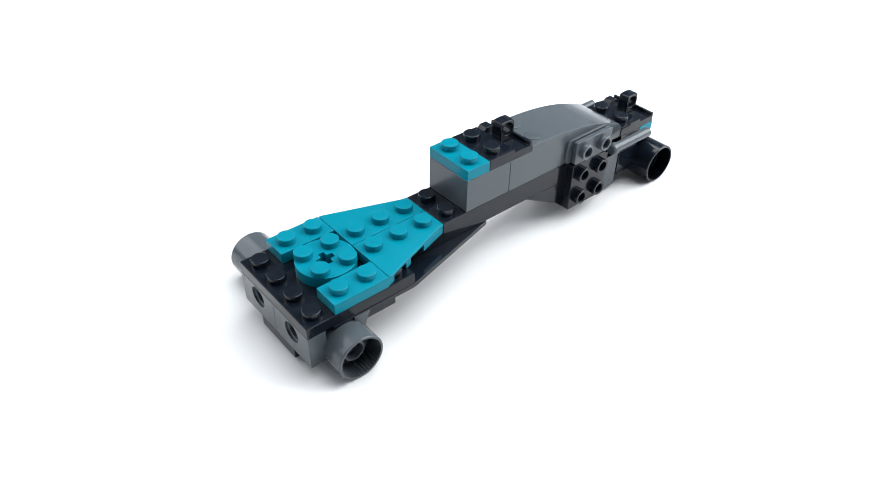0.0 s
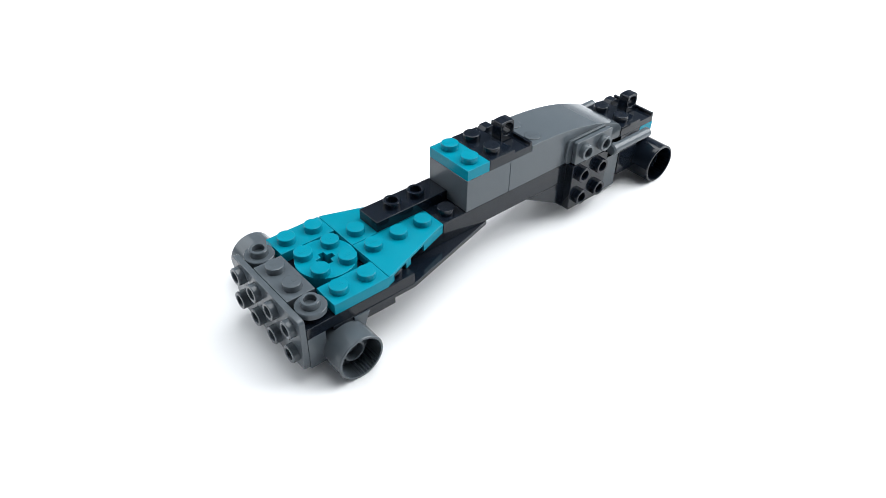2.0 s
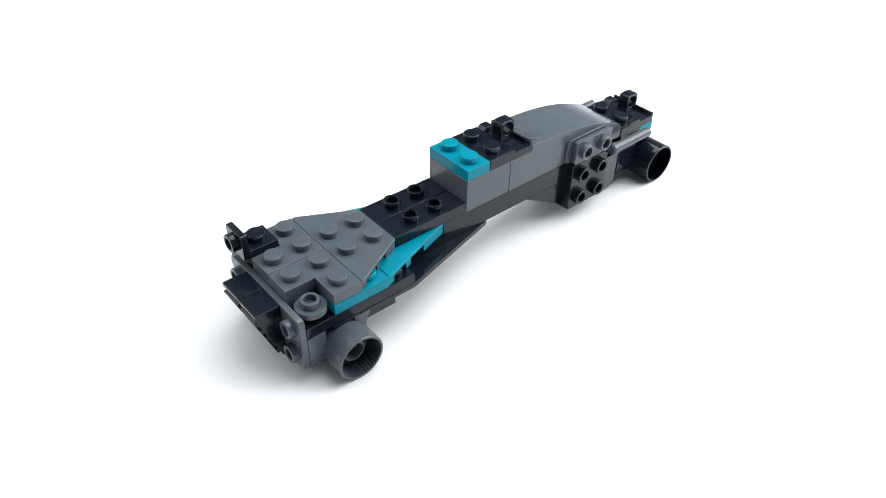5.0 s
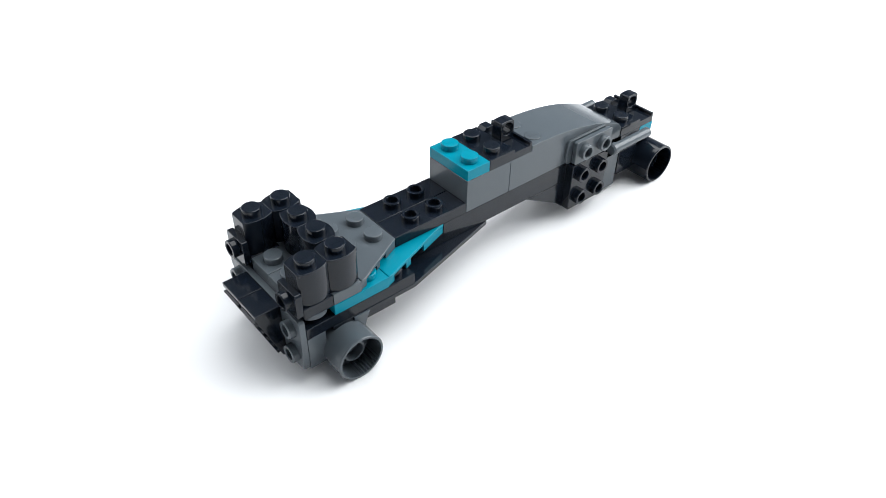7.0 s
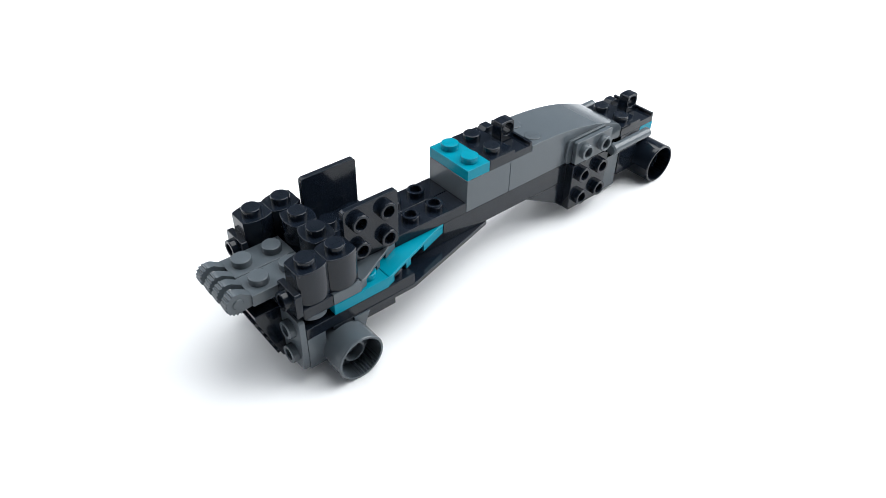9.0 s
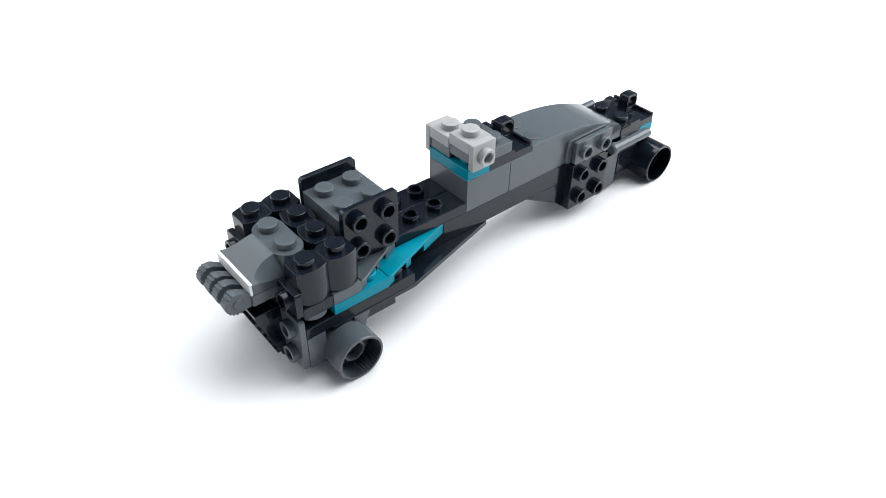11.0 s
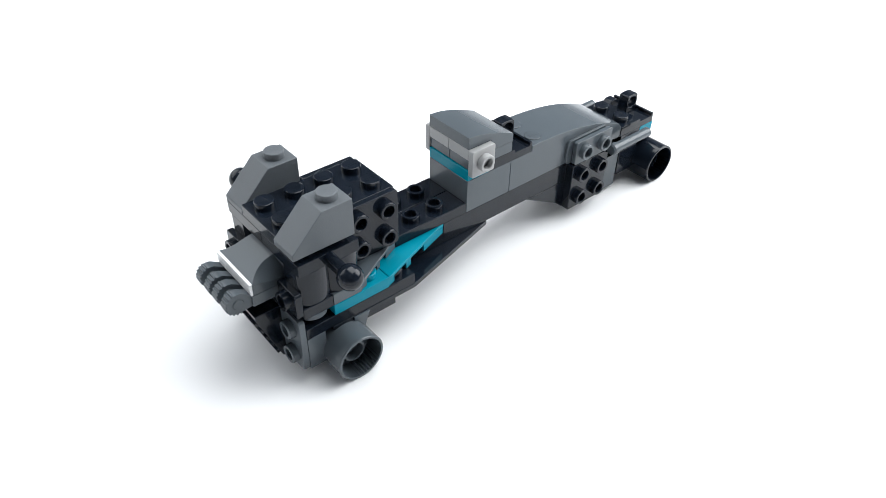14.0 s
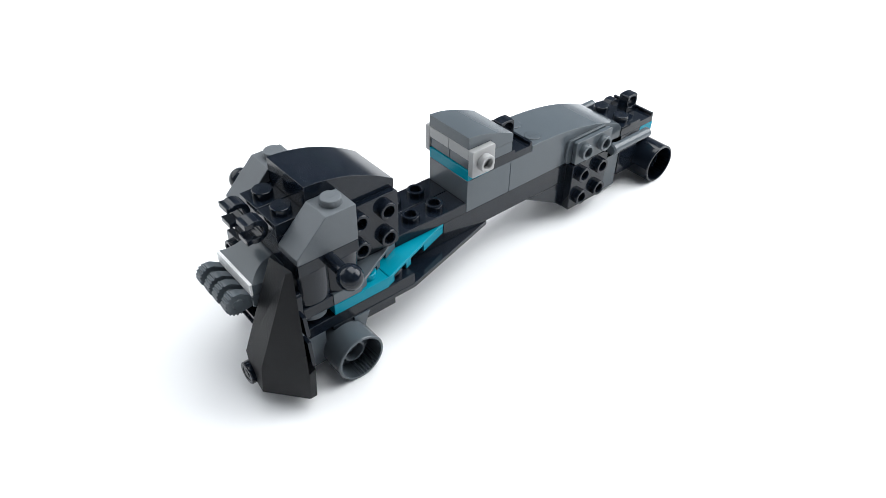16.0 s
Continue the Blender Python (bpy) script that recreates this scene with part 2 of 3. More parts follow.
def build_chassis():
    c = chassis
    fp = block(c, "front_plate", BLACK, 0, 4, -2, 2, -1, 0, False, "wide black plate with one open row of studs")
    for y in (1.5, 0.5, -0.5, -1.5):
        stud(fp, 0.5, y, 0)
    stud(fp, 3.5, -1.5, 0)
    stud(fp, 3.5, 1.5, 0)
    for s in (1, -1):
        bm = bmesh.new()
        y0, y1 = (0.06, 2 * U - 0.06) if s > 0 else (-2 * U + 0.06, -0.06)
        z0, z1 = -4 * P, -P - 0.04
        box(bm, 5.0, 2 * U, *sorted((s * 0.06, s * 1.42 * U)), z0, z1)
        sheet_with_hole(bm, y0, y1, z0, z1, 0.0, s * U, -6.6, 2.95, 4.2)
        for a, b in (((y0, z0), (y1, z0)), ((y1, z0), (y1, z1)), ((y1, z1), (y0, z1)), ((y0, z1), (y0, z0))):
            bm.faces.new([bm.verts.new(p) for p in ((0, *a), (0, *b), (5.0, *b), (5.0, *a))])
        bm.faces.new([bm.verts.new(p) for p in ((5.0, y0, z0), (5.0, y1, z0), (5.0, y1, z1), (5.0, y0, z1))])
        bmesh.ops.remove_doubles(bm, verts=bm.verts, dist=0.001)
        ax = part("axle_brick", bm, GREY, c, "dark grey brick with a round pin hole", 0.12)
        hub(ax, GREY, (1.2 if s > 0 else 1.27) * U, s * 1.45 * U, 3.75 * U if s > 0 else -2.85 * U, -G + (6.3 if s > 0 else 6.4), 6.3 if s > 0 else 6.4)
        bm = bmesh.new()
        prism(bm, [(1.25 * U + 3, -P * 1.1), (1.25 * U + 7.5, -P * 1.1), (1.25 * U + 5.6, -9.0), (1.25 * U + 3, -9.0)], "y", min(s * 1.3 * U, s * 2.05 * U), max(s * 1.3 * U, s * 2.05 * U))
        part("web", bm, GREY, ax, "", 0.1)
    block(c, "skid_plate", BLACK, 0, 2, -1, 1, -5, -4, False)
    block(c, "cross_plate", BLACK, 2, 3.22, -2, 2, -2, -1, False)
    # swept black underwing
    bm = bmesh.new()
    prism(bm, [(0.9 * U, -2 * U), (4 * U, -2 * U), (8 * U, -U), (8 * U, U), (4 * U, 2 * U), (0.9 * U, 2 * U)], "z", -1.42 * P, -1.02 * P)
    uw = part("underwing", bm, BLACK, c, "black swept wedge plate under the beam")
    bm = bmesh.new()
    prism(bm, [(3.3 * U, -1.5 * U), (4 * U, -1.5 * U), (7.2 * U, -0.6 * U), (7.2 * U, 0.6 * U), (4 * U, 1.5 * U), (3.3 * U, 1.5 * U)], "z", -2 * P, -1.42 * P)
    part("rib", bm, BLACK, uw)
    # teal deck
    for s in (1, -1):
        block(c, "corner_plate", TEAL, 1, 3, 1 if s > 0 else -2, 2 if s > 0 else -1, 0, 1, True, "teal plate with two studs")
        bm = bmesh.new()
        prism(bm, [(3 * U + GAP, s * GAP), (6 * U - GAP, s * GAP), (6 * U - GAP, s * U), (5.8 * U, s * 1.02 * U), (3.12 * U, s * 1.96 * U), (3 * U + GAP, s * 1.97 * U)], "z", 0.72 * P, P)
        w = part("wedge_plate", bm, TEAL, c, "teal wedge plate tapering to the rear")
        for x in (3.5, 4.5, 5.5):
            stud(w, x, s * 0.5, 1)
        bm = bmesh.new()
        prism(bm, [(3 * U + GAP, s * GAP), (6 * U - GAP, s * GAP), (6 * U - GAP, s * 0.97 * U), (4.9 * U, s * 1.32 * U), (4.87 * U, s * U), (4.2 * U, s * U), (4.17 * U, s * 1.56 * U),
                   (3.92 * U, s * 1.65 * U), (3.89 * U, s * 1.25 * U), (3.3 * U, s * 1.25 * U), (3.28 * U, s * 1.87 * U), (3 * U + GAP, s * 1.96 * U)], "z", 0.03 * P, 0.72 * P)
        part("skirt", bm, TEAL, w, "", 0.08)
    bm = bmesh.new()
    cross = []
    for k in range(4):
        a = radians(90 * k)
        for px, py in ((2.35, -0.75), (2.35, 0.75), (0.85, 0.85)):
            cross.append((2 * U + px * math.cos(a) - py * math.sin(a), px * math.sin(a) + py * math.cos(a)))
    outer = [bm.verts.new((2 * U + 7.85 * math.cos(radians(7.5 * i)), 7.85 * math.sin(radians(7.5 * i)), P)) for i in range(48)]
    inner = [bm.verts.new((*q, P)) for q in cross]
    edges = [bm.edges.new((outer[i], outer[(i + 1) % 48])) for i in range(48)] + [bm.edges.new((inner[i], inner[(i + 1) % 12])) for i in range(12)]
    bmesh.ops.triangle_fill(bm, use_beauty=True, edges=edges)
    for loop, dz in ((outer, 0.05), (inner, 0.1)):
        low = [bm.verts.new((v.co.x, v.co.y, dz)) for v in loop]
        for i in range(len(loop)):
            j = (i + 1) % len(loop)
            bm.faces.new((loop[i], loop[j], low[j], low[i]))
    rp = part("round_plate", bm, TEAL, c, "round teal plate with a cross-shaped axle hole", 0.12)
    for x in (1.5, 2.5):
        for y in (0.5, -0.5):
            stud(rp, x, y, 1)
    # the beam
    block(c, "beam_plate", BLACK, 4, 6, -1, 1, -1, 0, False)
    up = block(c, "beam", BLACK, 6, 12, -1, 1, -1, 1, False, "long plain black beam")
    stud(up, 6.5, 0.5, 1)
    stud(up, 6.5, -0.5, 1)
    block(c, "seat_brick", GREY, 7, 9, -1, 1, 1, 4.15, False, "dark grey brick on the beam")
    block(c, "seat_plate", TEAL, 7, 8, -1, 1, 4.15, 5.15, True, "teal plate with two studs")
    hinge_plate(c, 8, 4.15)
    # long grey slope, level at first and falling in a curve
    prof = [(9, 1), (15.05, 1), (15.05, 2.0)]
    for i in range(1, 29):
        a = 1 - i / 28
        prof.append((10.02 + 5.03 * a, 4.70 - 2.32 * a ** 2.5))
    prof += [(10.02, 4.14), (9, 4.14)]
    bm = bmesh.new()
    prism(bm, [(x * U + (GAP if x == 9 else 0), z * P) for x, z in prof], "y", -U + GAP, U - GAP)
    cs = part("curved_slope", bm, GREY, c, "long dark grey slope with a curved fall", 0.15)
    stud(cs, 10.5, 0.5, 4.24)
    stud(cs, 10.5, -0.5, 4.24)
    # black keel under the beam
    bm = bmesh.new()
    prism(bm, [(10 * U, -P - 0.1), (12 * U, -4 * P + 0.9), (12 * U, -4 * P), (14 * U, -4 * P), (14 * U, -P - 0.1)], "y", -U + GAP, U - GAP)
    part("keel", bm, BLACK, c, "black inverted slope under the beam")
    block(c, "core", BLACK, 12, 15.2, -1, 1, -1, 1, False)
    for s in (1, -1):
        f = "y" if s > 0 else "-y"
        lo, hi = sorted((s * 8.05, s * 10.7))
        thin = sorted((s * 9.2, s * 10.7))
        bm = bmesh.new()
        prism(bm, round_poly(12 * U + GAP, 14 * U - GAP, -4 * P, P - 0.05, 0.4), "y", lo, hi)
        sp = part("side_plate", bm, BLACK, c, "black plate standing on edge with hollow studs")
        for x in (12.5, 13.5):
            for z in (-4 * P + 4, -4 * P + 12):
                stud(sp, x, s * 10.7 / U, z / P, True, f)
        bm = bmesh.new()
        prism(bm, round_poly(12.05 * U, 14.05 * U, P + 0.05, P + (7.6 if s < 0 else 6.2), 0.9), "y", *thin)
        sp = part("side_bracket", bm, GREY, c, "dark grey plate standing on edge with hollow studs")
        for x in (12.5, 13.5) if s < 0 else ():
            stud(sp, x, s * 10.7 / U, (P + 4) / P, True, f)
        bm = bmesh.new()
        prism(bm, round_poly((11.82 if s < 0 else 12.3) * U, 13.95 * U, P, P + (7.9 if s < 0 else 4.6), 1.3), "y", *sorted((s * 7.9, s * 8.85)))
        part("bracket_lip", bm, GREY, c)
        # grey bars beside the tail
        bm = bmesh.new()
        lathe(bm, (13.9 * U, s * (12.0 if s < 0 else 10.9), 1.12 * P), "x", [(0, 0), (1.5, 0), (1.9, 0.6), (1.9, 2.2), (1.55, 2.6), (1.55, 2.22 * U), (1.2, 2.27 * U), (0, 2.27 * U)], 20)
        part("side_bar", bm, GREY, c, "round grey bar along the tail", 0)
    block(c, "tail_block", GREY, 14.05, 15.2, -1, 1, -4.8, 1, False)
    block(c, "tail_core", BLACK, 15.1, 16.35, -1, 1, -0.1, 0.88, False)
    block(c, "tail_plate", TEAL, 16.35, 17.15, -1, 1, -0.1, 0.88, False, "teal plate in the tail")
    block(c, "tail_base", BLACK, 15.2, 17.1, -1, 1, -1, -0.1, False)
    block(c, "tail_axle", BLACK, 15.25, 17, -0.75, 0.75, -4, -1, False)
    hinge_plate(c, 15.1, 0.88)
    for s in (1, -1):
        hub(c, BLACK, 17.05 * U, s * 0.45 * U, s * 1.80 * U, -G + 6.5, 6.5)
        bm = bmesh.new()
        prism(bm, [(15.25 * U, -P), (16.3 * U, -P), (16.3 * U, -3.7 * P), (15.25 * U, -3.7 * P)], "y", *sorted((s * 0.7 * U, s * U)))
        part("web", bm, BLACK, c)


def hinge_plate(c, x0, z0):
    """Black plate with two studs, a recessed seat and an upright hinge finger."""
    z = z0 * P
    bm = bmesh.new()
    e0, e1 = x0 * U + GAP, (x0 + 2) * U - GAP
    prism(bm, [(e0, z + 0.02), (e1, z + 0.02), (e1, z + P), (e1 - 0.9, z + P), (e1 - 0.9, z + P - 1.0), (e0 + U + 1.2, z + P - 1.0), (e0 + U + 1.2, z + P), (e0, z + P)], "y", -U + GAP, U - GAP)
    ob = part("hinge_plate", bm, BLACK, c, "black hinge plate with an upright finger", 0.12)
    stud(ob, x0 + 0.5, 0.5, z0 + 1)
    stud(ob, x0 + 0.5, -0.5, z0 + 1)
    # the finger: a ring on a stem, pierced along y
    cx, cz, r, hw = (x0 + 1.5) * U, z + P + 2.5, 2.6, 1.8
    out = [(cx + r, z + P - 1.0)]
    for i in range(9):
        a = radians(i * 22.5)
        k = 1.0 / max(abs(math.cos(a)), abs(math.sin(a))) ** 0.75
        out.append((cx + r * k * math.cos(a), cz + r * k * math.sin(a)))
    out.append((cx - r, z + P - 1.0))
    bm = bmesh.new()
    for side in (-hw, hw):
        o = [bm.verts.new((p[0], side, p[1])) for p in out]
        h = [bm.verts.new(p) for p in ring_pts((cx, side, cz), "y", 1.85, 0, 20)]
        edges = [bm.edges.new((o[i], o[(i + 1) % len(o)])) for i in range(len(o))] + [bm.edges.new((h[i], h[(i + 1) % 20])) for i in range(20)]
        bmesh.ops.triangle_fill(bm, use_beauty=True, edges=edges)
        if side < 0:
            o0, h0 = o, h
    for a, b in ((o0, o), (h0, h)):
        for i in range(len(a)):
            j = (i + 1) % len(a)
            bm.faces.new((a[i], a[j], b[j], b[i]))
    part("finger", bm, BLACK, ob, "", 0.32)
    bm = bmesh.new()
    prism(bm, [((x0 + 1.1) * U, z + P - 1), ((x0 + 1.3) * U, z + P + 0.6), ((x0 + 1.6) * U, z + P + 0.6), ((x0 + 1.8) * U, z + P - 1)], "y", 4.8, 7.8)
    part("stop", bm, BLACK, ob, "", 0.1)


build_chassis()


# ---- loose pieces that are added one after another ----
def front_bracket():
    t = thing("bracket", "dark grey bracket with eight hollow studs on its face", "toy brick", (0, 0, 0))
    b = block(t, "top_plate", GREY, 0, 1, -1, 1, 0, 1)
    bm = bmesh.new()
    prism(bm, round_poly(-2 * U + GAP, 2 * U - GAP, -4 * P + 0.1, P, 1.2), "x", -1.7, -0.06)
    f = part("face_plate", bm, GREY, t)
    for y in (1.5, 0.5, -0.5, -1.5):
        for z in (P - 4, P - 12):
            stud(f, -1.7 / U, y, z / P, True, "-x")
    return t


def round_piece(s):
    t = thing("round_plate", "small round dark grey plate with a hollow stud", "toy brick", (0.5 * U, s * 1.5 * U, 0), "round plates on the front corners")
    bm = bmesh.new()
    lathe(bm, (0.5 * U, s * 1.5 * U, 0), "z", [(2.3, 0.02), (2.4, 0.6), (2.4, 1.1), (3.2, 1.3), (3.9, 1.7), (3.92, 3.0), (3.75, P), (0, P)], 36)
    b = part("body", bm, GREY, t, "", 0)
    stud(b, 0.5, s * 1.5, 1, True)
    return t


def offset_plate(s):
    t = thing("offset_plate", "black plate with two hollow studs set between the ends", "toy brick", (5.5 * U, s * 0.5 * U, P), "offset plates on the beam")
    y0, y1 = (0, 1) if s > 0 else (-1, 0)
    b = block(t, "body", BLACK, 4, 7, y0, y1, 1, 2, False)
    for x in (5, 6):
        stud(b, x, s * 0.5, 2, True)
    return t


def wedge_piece():
    t = thing("wedge_plate", "dark grey trapezoid plate with four studs on the teal deck", "toy brick", (3 * U, 0, P))
    bm = bmesh.new()
    prism(bm, [(2 * U + GAP, 2 * U - 0.3), (2 * U + GAP, -2 * U + 0.3), (2.14 * U, -1.96 * U), (4 * U - GAP, -1.0 * U), (4 * U - GAP, 1.0 * U), (2.14 * U, 1.96 * U)], "z", 1.72 * P, 2 * P)
    b = part("body", bm, GREY, t)
    for x in (2.5, 3.5):
        for y in (0.5, -0.5):
            stud(b, x, y, 2)
    bm = bmesh.new()
    for s in (1, -1):
        prism(bm, [(2 * U + GAP, 0.0), (4 * U - GAP, 0.0), (4 * U - GAP, s * 0.98 * U), (3.45 * U, s * 1.22 * U), (3.42 * U, s * U), (3.1 * U, s * U), (3.08 * U, s * 1.42 * U), (2.9 * U, s * 1.5 * U),
                   (2.86 * U, s * 1.2 * U), (2.3 * U, s * 1.2 * U), (2.26 * U, s * 1.86 * U), (2 * U + GAP, s * 1.94 * U)], "z", P + 0.03, 1.72 * P)
    part("skirt", bm, GREY, t, "", 0.06)
    return t


def corner_piece(s):
    t = thing("corner_plate", "dark grey corner plate with three studs", "toy brick", (U, s * U, P), "corner plates over the front")
    e = GAP
    bm = bmesh.new()
    prism(bm, [(e, s * e), (2 * U - e, s * e), (2 * U - e, s * (2 * U - e)), (U + e, s * (2 * U - e)), (U + e, s * (U - e)), (e, s * (U - e))], "z", P + 0.02, 2 * P)
    b = part("body", bm, GREY, t)
    for x, y in ((0.5, 0.5), (1.5, 0.5), (1.5, 1.5)):
        stud(b, x, s * y, 2)
    return t


def grille_piece(s):
    t = thing("grille_slope", "black slope with grille slots hung on the front face", "toy brick", (-1.7, s * 4, -1.5 * P), "grille slopes on the front")
    y0, y1 = (e * 1.0 for e in sorted((s * GAP, s * (U - GAP))))
    ztop, zbot, xo, xi = 1.0 * P, -4 * P, -8.3, -1.75
    bm = bmesh.new()
    prism(bm, [(xi, ztop), (xo, ztop), (xo, ztop - 1.2), (xi - 1.1, zbot), (xi, zbot)], "y", y0, y1)
    b = part("body", bm, BLACK, t)
    # raised bars over the slanted side
    dx, dz = (xi - 1.1) - xo, zbot - (ztop - 1.2)
    ln = math.hypot(dx, dz)
    nx, nz = dz / ln, -dx / ln
    for k in range(5):
        a, c = 0.06 + 0.19 * k, 0.06 + 0.19 * k + 0.10
        pa = (xo + dx * a, ztop - 1.2 + dz * a)
        pb = (xo + dx * c, ztop - 1.2 + dz * c)
        bm = bmesh.new()
        prism(bm, [pa, pb, (pb[0] + nx * 0.7, pb[1] + nz * 0.7), (pa[0] + nx * 0.7, pa[1] + nz * 0.7)], "y", y0 + 0.5, y1 - 0.5)
        part("slat", bm, BLACK, t, "", 0.08)
    return t


def side_bracket(s):
    t = thing("small_bracket", "small black bracket with one stud on top and one in front", "toy brick", (0.5 * U, s * 1.5 * U, P), "small brackets on the front corners")
    y0, y1 = (1, 2) if s > 0 else (-2, -1)
    b = block(t, "top_plate", BLACK, 0, 1, y0, y1, 1, 2)
    bm = bmesh.new()
    prism(bm, round_poly(y0 * U + GAP, y1 * U - GAP, 1.3 * P, 1.3 * P + 7.2, 0.7), "x", -1.6, 0.1)
    f = part("face_plate", bm, BLACK, t)
    stud(f, -1.6 / U, s * 1.5, (1.3 * P + 4) / P, True, "-x")
    return t


def log_brick(which):
    """A brick of two rounded columns side by side."""
    c = {"far": ((0.5, 1.5), (1.5, 1.5)), "mid": ((1.5, 0.5), (1.5, -0.5)), "near": ((0.5, -1.5), (1.5, -1.5))}[which]
    home = ((c[0][0] + c[1][0]) / 2 * U, (c[0][1] + c[1][1]) / 2 * U, 2 * P)
    t = thing("log_brick", "glossy black brick of two rounded columns", "toy brick", home, "column bricks round the front")
    along, across = (c[0][0], c[0][1]) if which != "mid" else (c[1][1], c[1][0])
    for k, (x, y) in enumerate(c if which != "mid" else c[::-1]):
        # one column: flat at its end, bulging gently on its two long sides
        lo = (along - 0.5 + k) * U + (GAP if k == 0 else 0)
        hi = (along + 0.5 + k) * U - (GAP if k == 1 else 0)
        side = [(lo + (hi - lo) * i / 10, 2.75 + 1.2 * math.sin(math.pi * i / 10) ** 0.8) for i in range(11)]
        ring = [(q, across * U - w) for q, w in side] + [(q, across * U + w) for q, w in side[::-1]]
        bm = bmesh.new()
        prism(bm, ring if which != "mid" else [(q[1], q[0]) for q in ring], "z", 2 * P + 0.02, 5 * P)
        col = part("column", bm, BLACK, t, "", 0.15)
        stud(col, x, y, 5)
    return t


def hinge_piece(s):
    t = thing("click_hinge_plate", "dark grey plate with two toothed hinge fingers", "toy brick", (0, s * 4, 2 * P), "hinge plates at the nose")
    y0, y1 = (0, 1) if s > 0 else (-1, 0)
    b = block(t, "body", GREY, -1, 1, y0, y1, 2, 3)
    cx, cz, r = -1.40 * U, 2.5 * P + 0.75, 2.72
    for y in (s * 4 - 2.15, s * 4 + 2.15):
        out = [(-U + 0.4, 2 * P + 0.05)]
        for i in range(47):
            q = radians(285 - 215 * i / 46)
            tooth = 0.36 if i % 4 in (1, 2) and i < 40 else 0.0
            out.append((cx + (r + tooth) * math.cos(q), cz + (r + tooth) * math.sin(q)))
        out.append((-U + 0.4, 3 * P - 0.02))
        bm = bmesh.new()
        prism(bm, out, "y", y - 1.15, y + 1.15)
        fg = part("finger", bm, GREY, t, "toothed hinge finger", 0.06)
        bm = bmesh.new()
        lathe(bm, (cx, y, cz), "y", [(0, -1.45), (1.2, -1.45), (1.45, -1.1), (1.45, 1.1), (1.2, 1.45), (0, 1.45)], 24)
        part("boss", bm, GREY, fg, "", 0)
    return t


def face_bracket(s):
    t = thing("wall_bracket", "black bracket with a tall face and four hollow studs", "toy brick", (3 * U, s * 4, 2 * P), "brackets beside the grey brick")
    y0, y1 = (0, 1) if s > 0 else (-1, 0)
    b = block(t, "base_plate", BLACK, 2, 4, y0, y1, 2, 3)
    bm = bmesh.new()
    lo, hi = sorted((s * 7.95, s * 9.6))
    prism(bm, round_poly(2 * U + GAP, 4 * U - GAP, 2 * P + 0.1, 7 * P, 0.9), "y", lo, hi)
    f = part("face_plate", bm, BLACK, t)
    for x in (2.5, 3.5):
        for z in (7 * P - 4, 7 * P - 12):
            stud(f, x, s * 1.2, z / P, True, "y" if s > 0 else "-y")
    return t


def grey_brick():
    t = thing("brick", "dark grey square brick with four studs", "toy brick", (3 * U, 0, 3 * P))
    block(t, "body", GREY, 2, 4, -1, 1, 3, 6)
    return t


def nose_piece():
    t = thing("nose_slope", "dark grey curved slope with a white front edge and two studs", "toy brick", (0, 0, 3 * P))
    bm = bmesh.new()
    rings = []
    for i in range(15):
        u = i / 12 if i <= 12 else 1.0
        x = (-0.94 + 1.04 * u if i <= 12 else 0.1 + 0.2 * (i - 12)) * U
        z = (3.95 + 1.03 * math.sin(u * math.pi / 2) ** 1.05) * P
        w = (0.61 + 0.39 * (1 - u) ** 3.6) * (U - GAP)
        e = U - GAP
        rim = 3.95 * P - 0.55 * P * u
        rings.append([bm.verts.new(q) for q in ((x, -e, 3 * P + 0.02), (x, -e, rim), (x, -w, z), (x, w, z), (x, e, rim), (x, e, 3 * P + 0.02))])
    for a, b in zip(rings, rings[1:]):
        for j in range(6):
            k = (j + 1) % 6
            bm.faces.new((a[j], a[k], b[k], b[j]))
    bm.faces.new(rings[0][::-1])
    bm.faces.new(rings[-1])
    b = part("body", bm, GREY, t, "", 0.1)
    for y in (0.5, -0.5):
        bm = bmesh.new()
        lathe(bm, (0.5 * U, y * U, 3 * P), "z", [(0, P), (3.9, P), (3.9, 2 * P - 0.1), (3.8, 2 * P), (0, 2 * P)], 32)
        lobe = part("lobe", bm, GREY, b, "", 0)
        stud(lobe, 0.5, y, 5)
    bm = bmesh.new()
    box(bm, 0.3 * U, 0.5 * U + 3.8, -4.0, 4.0, 4 * P, 5 * P - 0.03)
    part("bridge", bm, GREY, b, "", 0.1)
    bm = bmesh.new()
    box(bm, -0.97 * U - 0.3, -0.94 * U + 0.2, -U + 0.2, U - 0.2, 3 * P + 0.08, 4.0 * P)
    part("white_edge", bm, WHITE, t, "white strip along the front edge", 0.08)
    return t


def stud_bracket(s):
    t = thing("side_stud_brick", "light grey one-stud brick with a hollow stud on its side", "toy brick", (7.5 * U, s * 4, 5.15 * P), "light grey bricks under the small slope")
    y0, y1 = (0, 1) if s > 0 else (-1, 0)
    b = block(t, "body", LIGHT, 7, 8, y0, y1, 6.15, 7.15)
    bm = bmesh.new()
    lo, hi = sorted((s * 7.9, s * 9.6))
    prism(bm, round_poly(7 * U + GAP, 8 * U - GAP, 7.15 * P - 7.9, 7.15 * P, 0.5), "y", lo, hi)
    f = part("face_plate", bm, LIGHT, t)
    stud(f, 7.5, s * 1.2, (7.15 * P - 4) / P, True, "y" if s > 0 else "-y")
    bm = bmesh.new()
    box(bm, 7.06 * U, 8 * U - GAP, *sorted((s * GAP, s * 7.9)), 5.15 * P + 0.02, 6.15 * P)
    part("base", bm, GREY, t)
    return t


